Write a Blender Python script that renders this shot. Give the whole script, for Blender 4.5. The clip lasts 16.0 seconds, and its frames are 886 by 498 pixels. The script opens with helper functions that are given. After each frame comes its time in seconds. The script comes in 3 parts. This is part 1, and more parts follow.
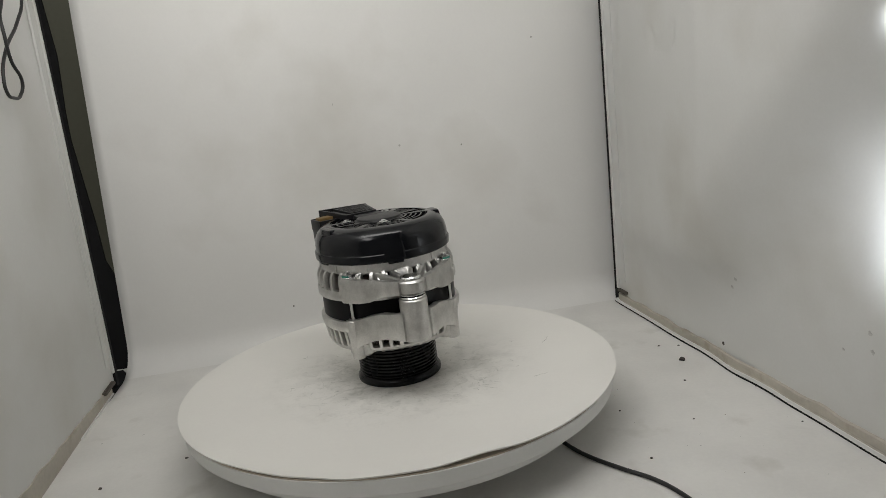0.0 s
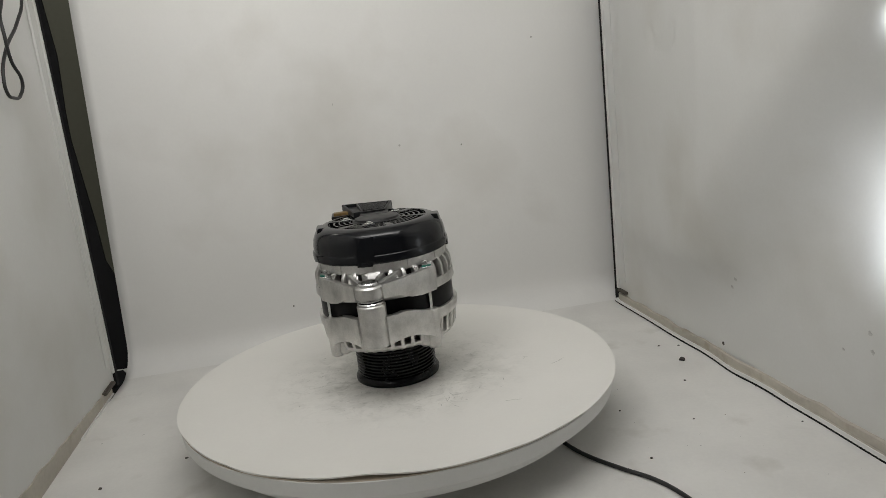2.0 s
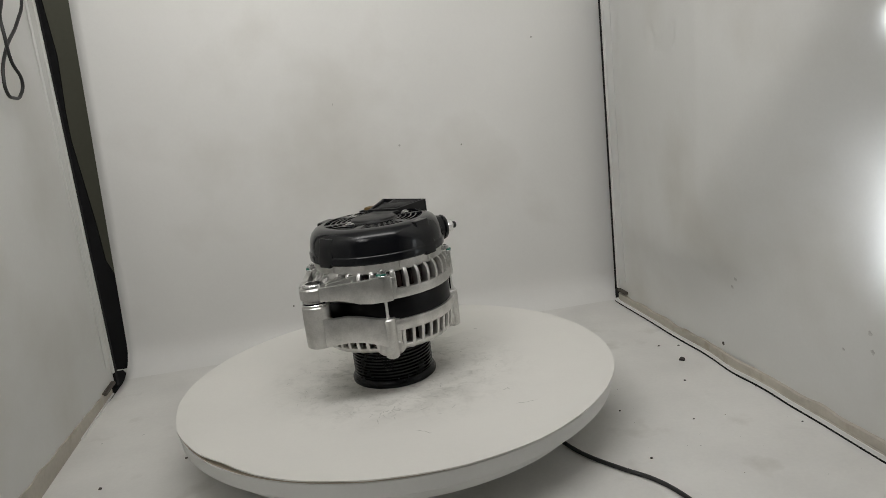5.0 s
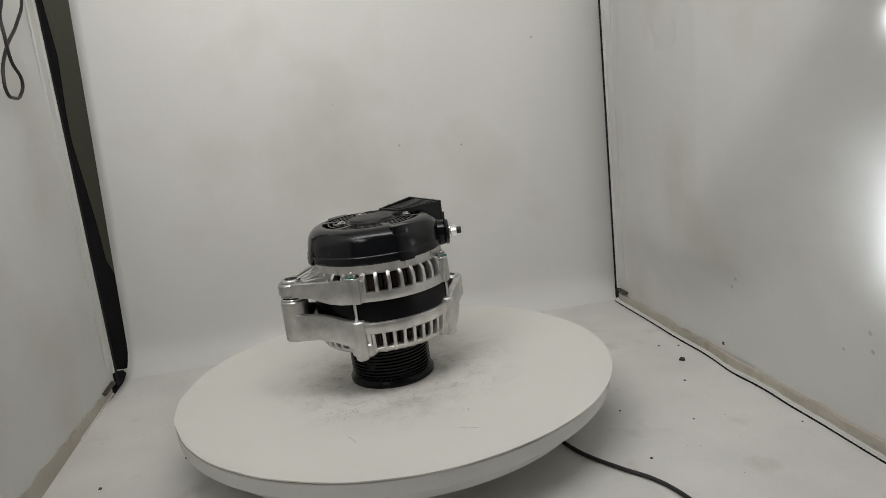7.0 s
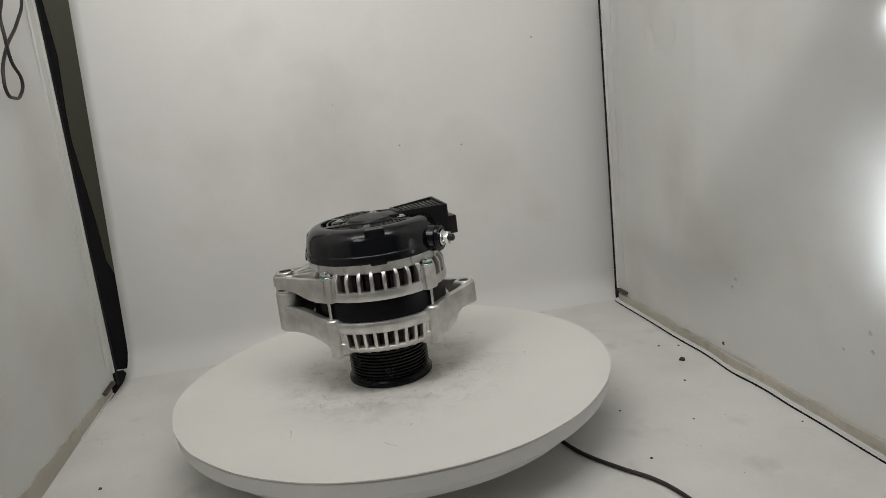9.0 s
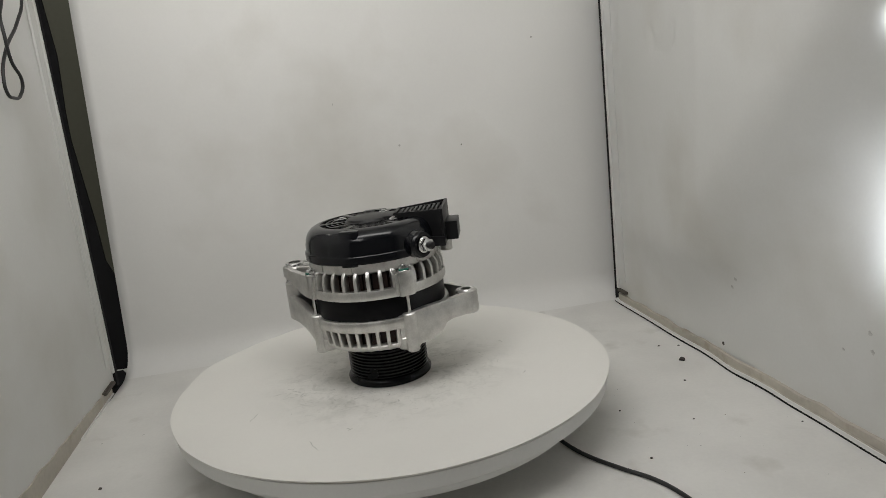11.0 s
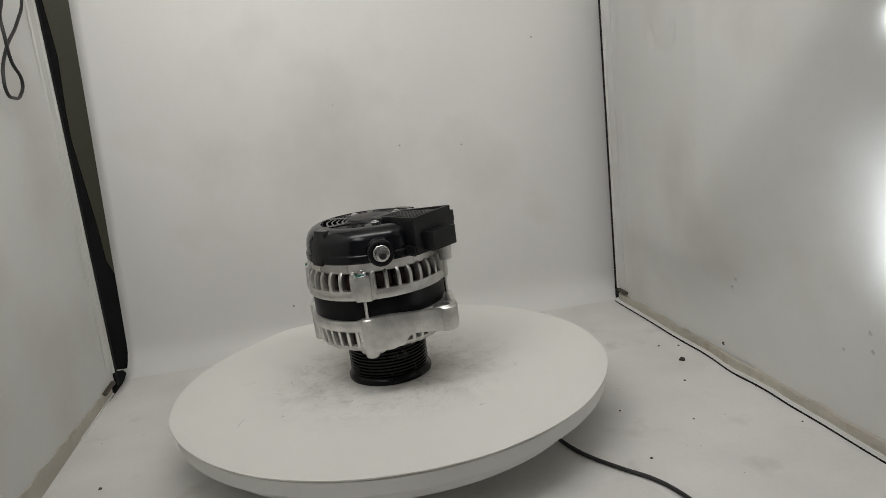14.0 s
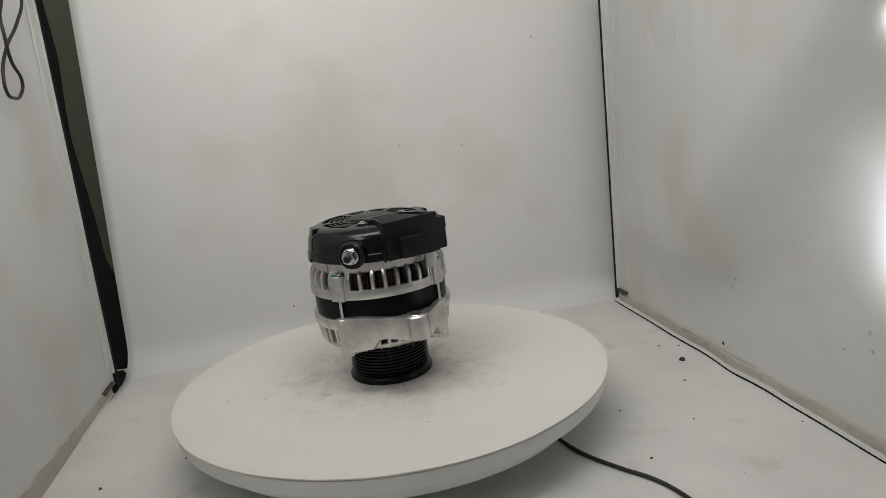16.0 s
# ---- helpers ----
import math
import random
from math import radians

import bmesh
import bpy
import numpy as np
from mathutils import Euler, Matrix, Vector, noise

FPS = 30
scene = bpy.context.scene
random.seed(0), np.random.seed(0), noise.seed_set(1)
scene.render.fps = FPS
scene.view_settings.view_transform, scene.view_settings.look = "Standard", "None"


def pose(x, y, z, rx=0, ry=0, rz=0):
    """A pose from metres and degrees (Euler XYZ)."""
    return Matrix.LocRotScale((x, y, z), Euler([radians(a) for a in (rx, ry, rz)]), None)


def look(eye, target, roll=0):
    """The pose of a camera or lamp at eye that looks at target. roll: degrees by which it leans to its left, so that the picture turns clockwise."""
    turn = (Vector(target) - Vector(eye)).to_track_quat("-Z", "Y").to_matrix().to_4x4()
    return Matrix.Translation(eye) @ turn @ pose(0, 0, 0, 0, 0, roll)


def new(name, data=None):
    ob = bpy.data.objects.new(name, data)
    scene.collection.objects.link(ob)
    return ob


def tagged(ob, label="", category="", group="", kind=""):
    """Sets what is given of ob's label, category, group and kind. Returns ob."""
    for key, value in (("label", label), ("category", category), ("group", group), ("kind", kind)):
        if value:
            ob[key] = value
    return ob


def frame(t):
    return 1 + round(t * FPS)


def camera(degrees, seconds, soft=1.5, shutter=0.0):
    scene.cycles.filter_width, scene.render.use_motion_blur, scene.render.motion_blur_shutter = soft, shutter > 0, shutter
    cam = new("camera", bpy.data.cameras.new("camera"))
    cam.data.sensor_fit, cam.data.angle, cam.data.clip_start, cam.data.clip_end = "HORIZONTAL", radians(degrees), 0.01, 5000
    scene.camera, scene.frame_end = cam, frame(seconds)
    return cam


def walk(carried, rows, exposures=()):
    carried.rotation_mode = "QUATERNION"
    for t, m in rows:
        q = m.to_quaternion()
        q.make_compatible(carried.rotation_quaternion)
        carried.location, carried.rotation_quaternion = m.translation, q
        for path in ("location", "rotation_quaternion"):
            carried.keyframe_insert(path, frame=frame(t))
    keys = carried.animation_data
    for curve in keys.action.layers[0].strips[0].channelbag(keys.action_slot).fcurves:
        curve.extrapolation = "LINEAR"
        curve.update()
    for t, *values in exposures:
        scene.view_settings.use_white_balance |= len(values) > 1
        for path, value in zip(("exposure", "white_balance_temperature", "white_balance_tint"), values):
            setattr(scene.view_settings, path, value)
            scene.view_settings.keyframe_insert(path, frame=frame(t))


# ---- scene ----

# ---- camera: on a stand, still ----
EYE = Vector((0.0, -0.6822, 0.2599))
cam = camera(65, 16.0, 0.65)
CAM_POSE = look(EYE, EYE + Vector((0.08641, 0.97612, -0.19931)), -6.03)
FLOOR = -0.06           # tent floor under the turntable
SPIN = -11.323          # degrees per second
TILT = pose(0, 0, 0, 1.0, -0.985, 0)   # the alternator leans a little on its card
TABLE_TILT = pose(0, 0, 0, 0.15, -0.3, 0)
AXIS = (-0.0009, 0.0)   # the turntable's axis
ALT_AT = (0.0040, -0.0042)   # alternator's axis from the turntable's
DISC_AT = (0.0036, -0.0014)  # disc's centre from the turntable's axis

# ---- light ----
world = bpy.data.worlds.new("world")
scene.world = world
world.use_nodes = True
world.node_tree.nodes["Background"].inputs[0].default_value = (0.9, 0.95, 1.0, 1)
world.node_tree.nodes["Background"].inputs[1].default_value = 0.05


def area(name, at, to, sx, sy, watts, colour):
    d = bpy.data.lights.new(name, "AREA")
    d.shape, d.size, d.size_y, d.energy, d.color = "RECTANGLE", sx, sy, watts, colour
    o = new(name, d)
    o.matrix_world = look(at, to)
    return o


area("tent_top_light", (-0.03, -0.28, 0.70), (-0.05, 0.34, 0.41), 0.60, 0.22, 2.8, (1.0, 0.985, 0.962))
# unseen fill, added to brighten walls and metal from the front left
area("room_ceiling_light", (-1.0, -1.30, 1.70), (-0.1, -0.6, 0.2), 1.2, 0.5, 9.6, (1.0, 0.985, 0.965))
# unseen fill, added to lift the olive wall that shows in the gap
area("rear_ceiling_light", (-0.9, 0.95, 1.75), (-0.9, 0.95, 0.0), 0.8, 0.3, 10.0, (1.0, 0.98, 0.92))
area("led_strip_light", (0.366, -0.224, 0.135), (0.392, -0.214, 0.135), 0.012, 0.085, 0.055, (0.88, 0.93, 1.0))
area("led_strip_light", (0.366, -0.226, 0.305), (0.392, -0.214, 0.305), 0.012, 0.050, 0.040, (0.88, 0.93, 1.0))


# ---- materials ----
def nodes_of(name):
    m = bpy.data.materials.new(name)
    m.use_nodes = True
    nt = m.node_tree
    return m, nt, nt.nodes["Principled BSDF"]


def surface(name, colour, rough=0.6, metal=0.0, var=0.12, scale=40.0, fine=400.0, bump=0.1, depth=0.0005,
            stain=None, stain_scale=6.0, stain_from=0.6, stain_to=0.75, stretch=(1, 1, 1), rough_var=0.12, spec=0.5):
    """A painted, cast or woven surface: colour varied at two scales, fine relief, stains where noise is high."""
    m, nt, b = nodes_of(name)
    N, L = nt.nodes, nt.links
    tc = N.new("ShaderNodeTexCoord")
    mp = N.new("ShaderNodeMapping")
    mp.inputs["Scale"].default_value = stretch
    L.new(tc.outputs["Object"], mp.inputs["Vector"])
    big, small = N.new("ShaderNodeTexNoise"), N.new("ShaderNodeTexNoise")
    for n, s in ((big, scale), (small, fine)):
        n.inputs["Scale"].default_value = s
        n.inputs["Detail"].default_value = 5
        L.new(mp.outputs[0], n.inputs["Vector"])
    ramp = N.new("ShaderNodeMapRange")
    ramp.inputs["From Min"].default_value, ramp.inputs["From Max"].default_value = 0.3, 0.7
    ramp.inputs["To Min"].default_value, ramp.inputs["To Max"].default_value = 1 - var, 1 + var
    add = N.new("ShaderNodeMath")
    add.operation = "MULTIPLY_ADD"
    add.inputs[1].default_value = 0.35
    L.new(small.outputs["Fac"], add.inputs[0])
    L.new(big.outputs["Fac"], add.inputs[2])
    sub = N.new("ShaderNodeMath")
    sub.operation = "SUBTRACT"
    sub.inputs[1].default_value = 0.175
    L.new(add.outputs[0], sub.inputs[0])
    L.new(sub.outputs[0], ramp.inputs["Value"])
    mul = N.new("ShaderNodeVectorMath")
    mul.operation = "SCALE"
    mul.inputs[0].default_value = colour
    L.new(ramp.outputs[0], mul.inputs["Scale"])
    out = mul.outputs[0]
    if stain:
        st = N.new("ShaderNodeTexNoise")
        st.inputs["Scale"].default_value, st.inputs["Detail"].default_value = stain_scale, 8
        L.new(tc.outputs["Object"], st.inputs["Vector"])
        mr = N.new("ShaderNodeMapRange")
        mr.inputs["From Min"].default_value, mr.inputs["From Max"].default_value = stain_from, stain_to
        L.new(st.outputs["Fac"], mr.inputs["Value"])
        mx = N.new("ShaderNodeMix")
        mx.data_type = "RGBA"
        mx.inputs[7].default_value = (*stain, 1)
        L.new(mr.outputs[0], mx.inputs[0])
        L.new(out, mx.inputs[6])
        out = mx.outputs[2]
    L.new(out, b.inputs["Base Color"])
    rr = N.new("ShaderNodeMapRange")
    rr.inputs["To Min"].default_value, rr.inputs["To Max"].default_value = max(rough - rough_var, 0.03), min(rough + rough_var, 1)
    L.new(big.outputs["Fac"], rr.inputs["Value"])
    L.new(rr.outputs[0], b.inputs["Roughness"])
    b.inputs["Metallic"].default_value = metal
    b.inputs["Specular IOR Level"].default_value = spec
    if bump:
        bp = N.new("ShaderNodeBump")
        bp.inputs["Strength"].default_value, bp.inputs["Distance"].default_value = bump, depth
        L.new(small.outputs["Fac"], bp.inputs["Height"])
        L.new(bp.outputs[0], b.inputs["Normal"])
    return m


SHEET = surface("white_pvc_sheet", (0.79, 0.783, 0.76), 0.5, var=0.02, scale=5, fine=260, bump=0.08, depth=0.0006,
                stain=(0.56, 0.54, 0.49), stain_scale=5, stain_from=0.52, stain_to=0.95, spec=0.35)
# same sheet with scuffs, its base also lowered to stand in for floor shade
FLOOR_SHEET = surface("scuffed_shaded_sheet", (0.735, 0.724, 0.695), 0.55, var=0.05, scale=14, fine=300, bump=0.12, depth=0.0006,
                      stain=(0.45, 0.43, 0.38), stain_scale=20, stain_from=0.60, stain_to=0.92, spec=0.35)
PANEL = surface("white_fabric_panel", (0.66, 0.66, 0.64), 0.45, var=0.03, scale=6, fine=320, bump=0.08, depth=0.0006,
                stain=(0.47, 0.45, 0.40), stain_scale=6, stain_from=0.48, stain_to=0.95, spec=0.4)
HEM = surface("pale_welded_hem", (0.76, 0.76, 0.74), 0.42, var=0.03, scale=20, fine=300, bump=0.1, spec=0.45)
DIRTY_HEM = surface("yellowed_dirty_hem", (0.47, 0.435, 0.375), 0.6, var=0.14, scale=18, fine=200, bump=0.2, depth=0.001,
                    stain=(0.30, 0.24, 0.17), stain_scale=30, stain_from=0.55, stain_to=0.8)
BLACK_FILL = surface("black_gap_fill", (0.012, 0.012, 0.013), 0.85, var=0.2, scale=30, fine=500, bump=0.2, spec=0.2)
OLIVE = surface("olive_grey_wall_paint", (0.105, 0.105, 0.078), 0.7, var=0.1, scale=3, fine=80, bump=0.1)
ROOM = surface("grey_room_paint", (0.52, 0.52, 0.50), 0.8, var=0.05, scale=2, fine=60, bump=0.1)
RUST = surface("rusty_brown_bracket", (0.085, 0.075, 0.062), 0.7, 0.3, var=0.3, scale=60, fine=300)
FOAM = surface("white_foam_board", (0.80, 0.80, 0.78), 0.6, var=0.03, scale=15, fine=350, bump=0.1, spec=0.3)
EDGE = surface("brown_card_edge", (0.52, 0.45, 0.36), 0.8, var=0.2, scale=40, fine=300)
RUBBER = surface("black_rubber_cable", (0.012, 0.012, 0.012), 0.45, var=0.2, scale=60, fine=500)
GRIT = surface("dark_grit", (0.06, 0.05, 0.045), 0.8, var=0.3, scale=300, fine=900)
GRIME = surface("grey_scuff", (0.50, 0.49, 0.455), 0.7, var=0.3, scale=200, fine=900)
SMUDGE = surface("grey_smudge", (0.46, 0.455, 0.43), 0.6, var=0.2, scale=200, fine=900)
ALU = surface("cast_aluminium", (0.645, 0.637, 0.62), 0.41, 1.0, var=0.18, scale=70, fine=700, bump=0.5, depth=0.0004, rough_var=0.16)
ALU_CUT = surface("machined_aluminium", (0.78, 0.775, 0.76), 0.3, 1.0, var=0.04, scale=80, fine=1600, bump=0.08, depth=0.0002)
STEEL = surface("bright_zinc_steel", (0.80, 0.80, 0.80), 0.15, 1.0, var=0.05, scale=200, fine=1500, bump=0.03, depth=0.0002, rough_var=0.06)
PLASTIC = surface("black_glossy_plastic", (0.005, 0.0056, 0.0075), 0.17, spec=0.40, var=0.1, scale=50, fine=900, bump=0.05, depth=0.0002, rough_var=0.09)
PLASTIC_MATT = surface("black_matt_plastic", (0.007, 0.007, 0.008), 0.40, spec=0.33, var=0.12, scale=50, fine=900, bump=0.1, depth=0.0002)
STATOR = surface("black_lacquered_laminations", (0.004, 0.004, 0.005), 0.34, spec=0.25, var=0.15, scale=40, fine=600, bump=0.1, depth=0.0002, stretch=(0.2, 0.2, 4))
PULLEY = surface("black_coated_steel", (0.0018, 0.0022, 0.0032), 0.25, spec=0.26, var=0.15, scale=60, fine=800, bump=0.05, depth=0.0002)
COPPER = surface("lacquered_copper_wire", (0.022, 0.009, 0.007), 0.45, 0.3, var=0.35, scale=90, fine=500, bump=0.3, stretch=(1, 1, 0.3))
BRASS = surface("brown_brass_insert", (0.20, 0.125, 0.045), 0.5, 0.4, var=0.25, scale=120, fine=700)
GREEN = surface("green_paint_mark", (0.015, 0.15, 0.11), 0.5, var=0.3, scale=300, fine=900)
# near-black that stands in for the shade in hollows and grooves
INNER_SHADE = surface("inner_shade_black", (0.008, 0.008, 0.008), 0.8, var=0.2, scale=80, fine=500)


def paper_material():
    """White card, greyed and scratched in a ring round the middle."""
    m = surface("worn_white_card", (0.79, 0.775, 0.735), 0.6, var=0.02, scale=9, fine=300, bump=0.06, spec=0.3)
    nt = m.node_tree
    N, L = nt.nodes, nt.links
    b = N["Principled BSDF"]
    old = b.inputs["Base Color"].links[0].from_socket
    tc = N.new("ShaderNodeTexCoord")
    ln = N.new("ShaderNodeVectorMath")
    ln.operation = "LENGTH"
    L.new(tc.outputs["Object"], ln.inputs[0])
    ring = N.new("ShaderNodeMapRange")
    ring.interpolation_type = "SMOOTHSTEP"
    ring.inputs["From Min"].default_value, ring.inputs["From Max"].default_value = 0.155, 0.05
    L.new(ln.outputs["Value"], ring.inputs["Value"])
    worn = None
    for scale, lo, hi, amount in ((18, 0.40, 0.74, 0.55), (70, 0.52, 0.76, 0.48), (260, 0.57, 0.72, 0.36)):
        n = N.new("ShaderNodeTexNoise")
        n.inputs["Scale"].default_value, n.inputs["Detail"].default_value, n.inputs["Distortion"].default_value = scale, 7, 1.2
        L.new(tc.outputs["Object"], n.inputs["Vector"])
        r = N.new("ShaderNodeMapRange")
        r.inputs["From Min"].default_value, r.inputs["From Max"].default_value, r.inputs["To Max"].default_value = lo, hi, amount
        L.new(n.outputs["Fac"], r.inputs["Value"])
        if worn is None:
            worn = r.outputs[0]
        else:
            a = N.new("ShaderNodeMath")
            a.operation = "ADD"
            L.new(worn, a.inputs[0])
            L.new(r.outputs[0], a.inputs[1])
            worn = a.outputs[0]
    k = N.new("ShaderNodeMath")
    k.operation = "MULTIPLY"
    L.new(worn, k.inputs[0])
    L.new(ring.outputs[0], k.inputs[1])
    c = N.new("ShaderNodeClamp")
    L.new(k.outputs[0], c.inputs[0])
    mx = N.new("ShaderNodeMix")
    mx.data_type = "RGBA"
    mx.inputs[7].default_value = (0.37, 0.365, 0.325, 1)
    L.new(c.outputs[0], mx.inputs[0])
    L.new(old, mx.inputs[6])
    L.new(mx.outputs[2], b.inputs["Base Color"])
    return m


PAPER = paper_material()


# ---- mesh helpers ----
def part(name, bm, material, parent=None, label="", smooth=35):
    """Links a bmesh as one mesh object under its thing."""
    me = bpy.data.meshes.new(name)
    bmesh.ops.recalc_face_normals(bm, faces=bm.faces)
    bm.to_mesh(me)
    bm.free()
    me.materials.append(material)
    if smooth:
        me.shade_smooth()
        me.set_sharp_from_angle(angle=radians(smooth))
    o = new(name, me)
    o.parent = parent
    return tagged(o, label) if label else o


def soften(bm, w, seg=2, least=40):
    es = [e for e in bm.edges if len(e.link_faces) == 2 and e.calc_face_angle(0) > radians(least)]
    bmesh.ops.bevel(bm, geom=es, offset=w, segments=seg, affect="EDGES", profile=0.6, clamp_overlap=True)


def join(bm, other):
    """Adds the bmesh other to bm and frees it."""
    me = bpy.data.meshes.new("join")
    other.to_mesh(me)
    other.free()
    bm.from_mesh(me)
    bpy.data.meshes.remove(me)
    return bm


def lathe(prof, n=96, bm=None):
    """Turns (radius, height) round z; a profile that ends where it began closes."""
    bm = bm or bmesh.new()
    closed = prof[0] == prof[-1]
    prof = prof[:-1] if closed else prof
    rings = []
    for r, z in prof:
        if r < 1e-6:
            rings.append([bm.verts.new((0, 0, z))])
        else:
            rings.append([bm.verts.new((r * math.cos(2 * math.pi * i / n), r * math.sin(2 * math.pi * i / n), z)) for i in range(n)])
    pairs = list(zip(rings, rings[1:] + ([rings[0]] if closed else [])))
    for a, b in pairs if closed else pairs[:len(rings) - 1]:
        for i in range(n):
            j = (i + 1) % n
            if len(a) == 1 and len(b) == 1:
                continue
            if len(a) == 1:
                bm.faces.new((a[0], b[i], b[j]))
            elif len(b) == 1:
                bm.faces.new((a[i], a[j], b[0]))
            else:
                bm.faces.new((a[i], a[j], b[j], b[i]))
    return bm


def pol(ang, r):
    return Vector((r * math.cos(radians(ang)), r * math.sin(radians(ang))))


def sector(a0, a1, r0, r1, z0, z1, n=6, w=0.0, top=None):
    """A block of a ring, from angle a0 to a1; top: inner and outer radius of its upper face."""
    bm = bmesh.new()
    t0, t1 = top or (r0, r1)
    cols = []
    for i in range(n + 1):
        a = a0 + (a1 - a0) * i / n
        cols.append([bm.verts.new((*pol(a, r), z)) for r, z in ((r0, z0), (r1, z0), (t1, z1), (t0, z1))])
    for p, q in zip(cols, cols[1:]):
        for k in range(4):
            bm.faces.new((p[k], p[(k + 1) % 4], q[(k + 1) % 4], q[k]))
    bm.faces.new(cols[0])
    bm.faces.new(cols[-1][::-1])
    bmesh.ops.recalc_face_normals(bm, faces=bm.faces)
    if w:
        soften(bm, w, 2, 50)
    return bm


def prism(pts, w=0.0, seg=2):
    """An upright block on a plan of (x, y, bottom, top)."""
    bm = bmesh.new()
    lo = [bm.verts.new((x, y, b)) for x, y, b, t in pts]
    hi = [bm.verts.new((x, y, t)) for x, y, b, t in pts]
    k = len(pts)
    for i in range(k):
        j = (i + 1) % k
        bm.faces.new((lo[i], lo[j], hi[j], hi[i]))
    bm.faces.new(lo[::-1])
    bm.faces.new(hi)
    bmesh.ops.recalc_face_normals(bm, faces=bm.faces)
    if w:
        soften(bm, w, seg, 30)
    return bm


def box(x0, x1, y0, y1, z0, z1, w=0.0, seg=2):
    return prism([(x0, y0, z0, z1), (x1, y0, z0, z1), (x1, y1, z0, z1), (x0, y1, z0, z1)], w, seg)


def drum(x, y, r, z0, z1, w=0.0, n=24, r_top=None, hole=0.0):
    """An upright cylinder, or with a hole a tube, at x, y."""
    rt = r_top or r
    w = max(w, 1e-5)
    prof = [(r - w, z0), (r, z0 + w), (rt, z1 - w), (rt - w, z1)]
    if hole:
        prof = [(hole, z0)] + prof + [(hole, z1), (hole, z0)]
    else:
        prof = [(0, z0)] + prof + [(0, z1)]
    bm = lathe(prof, n)
    bmesh.ops.translate(bm, verts=bm.verts, vec=(x, y, 0))
    return bm


def wall_block(p, q, thick, zp, zq, w=0.001):
    """A straight wall from p to q in plan; zp, zq: bottom and top at its ends."""
    d = (q - p).normalized()
    s = Vector((-d.y, d.x)) * thick / 2
    return prism([(*(p + s), *zp), (*(p - s), *zp), (*(q - s), *zq), (*(q + s), *zq)], w)


def web(pts, thick, w=0.0012):
    """A wall along a bent line of (place in plan, bottom, top), in one piece."""
    n = len(pts)
    off = []
    for i in range(n):
        d = (pts[min(i + 1, n - 1)][0] - pts[max(i - 1, 0)][0]).normalized()
        off.append(Vector((-d.y, d.x)) * thick / 2)
    bm = bmesh.new()
    cols = [[bm.verts.new((*(p + o * k), z)) for k, z in ((1, b), (-1, b), (-1, t), (1, t))] for (p, b, t), o in zip(pts, off)]
    for a, c in zip(cols, cols[1:]):
        for k in range(4):
            bm.faces.new((a[k], a[(k + 1) % 4], c[(k + 1) % 4], c[k]))
    bm.faces.new(cols[0])
    bm.faces.new(cols[-1][::-1])
    bmesh.ops.recalc_face_normals(bm, faces=bm.faces)
    soften(bm, w, 2, 50)
    return bm


def grid(origin, u, v, nu, nv, relief, thick):
    """A sheet with relief(s, t) along its normal and a back at thick behind it."""
    bm = bmesh.new()
    o, u, v = Vector(origin), Vector(u), Vector(v)
    nrm = u.cross(v).normalized()
    front = [[bm.verts.new(o + u * (i / nu) + v * (j / nv) + nrm * relief(i / nu, j / nv)) for j in range(nv + 1)] for i in range(nu + 1)]
    back = [[bm.verts.new(o + u * i + v * j - nrm * thick) for j in (0, 1)] for i in (0, 1)]
    for i in range(nu):
        for j in range(nv):
            bm.faces.new((front[i][j], front[i + 1][j], front[i + 1][j + 1], front[i][j + 1]))
    bm.faces.new((back[0][0], back[0][1], back[1][1], back[1][0]))
    bm.faces.new([front[i][0] for i in range(nu, -1, -1)] + [back[0][0], back[1][0]])
    bm.faces.new([front[i][nv] for i in range(nu + 1)] + [back[1][1], back[0][1]])
    bm.faces.new([front[0][j] for j in range(nv + 1)] + [back[0][1], back[0][0]])
    bm.faces.new([front[nu][j] for j in range(nv, -1, -1)] + [back[1][0], back[1][1]])
    return bm


def cable(name, pts, r, material, parent=None):
    cu = bpy.data.curves.new(name, "CURVE")
    cu.dimensions, cu.bevel_depth, cu.bevel_resolution, cu.resolution_u = "3D", r, 4, 8
    sp = cu.splines.new("BEZIER")
    sp.bezier_points.add(len(pts) - 1)
    for b, p in zip(sp.bezier_points, pts):
        b.co = p
        b.handle_left_type = b.handle_right_type = "AUTO"
    cu.materials.append(material)
    tmp = new(name, cu)
    me = bpy.data.meshes.new_from_object(tmp.evaluated_get(bpy.context.evaluated_depsgraph_get()))
    bpy.data.objects.remove(tmp)
    me.name = name
    me.materials.clear()
    me.materials.append(material)
    me.shade_smooth()
    o = new(name, me)
    o.parent = parent
    return o


# ---- the tent ----
LEFT_BACK, RIGHT_BACK = Vector((-0.3672, 0.2811)), Vector((0.3798, 0.3532))


def ripple(s, t, k, amount):
    return amount * (noise.noise((s * 2.3 + k, t * 1.7, k)) + 0.45 * noise.noise((s * 5.1, t * 3.9 + k, 2 * k)))


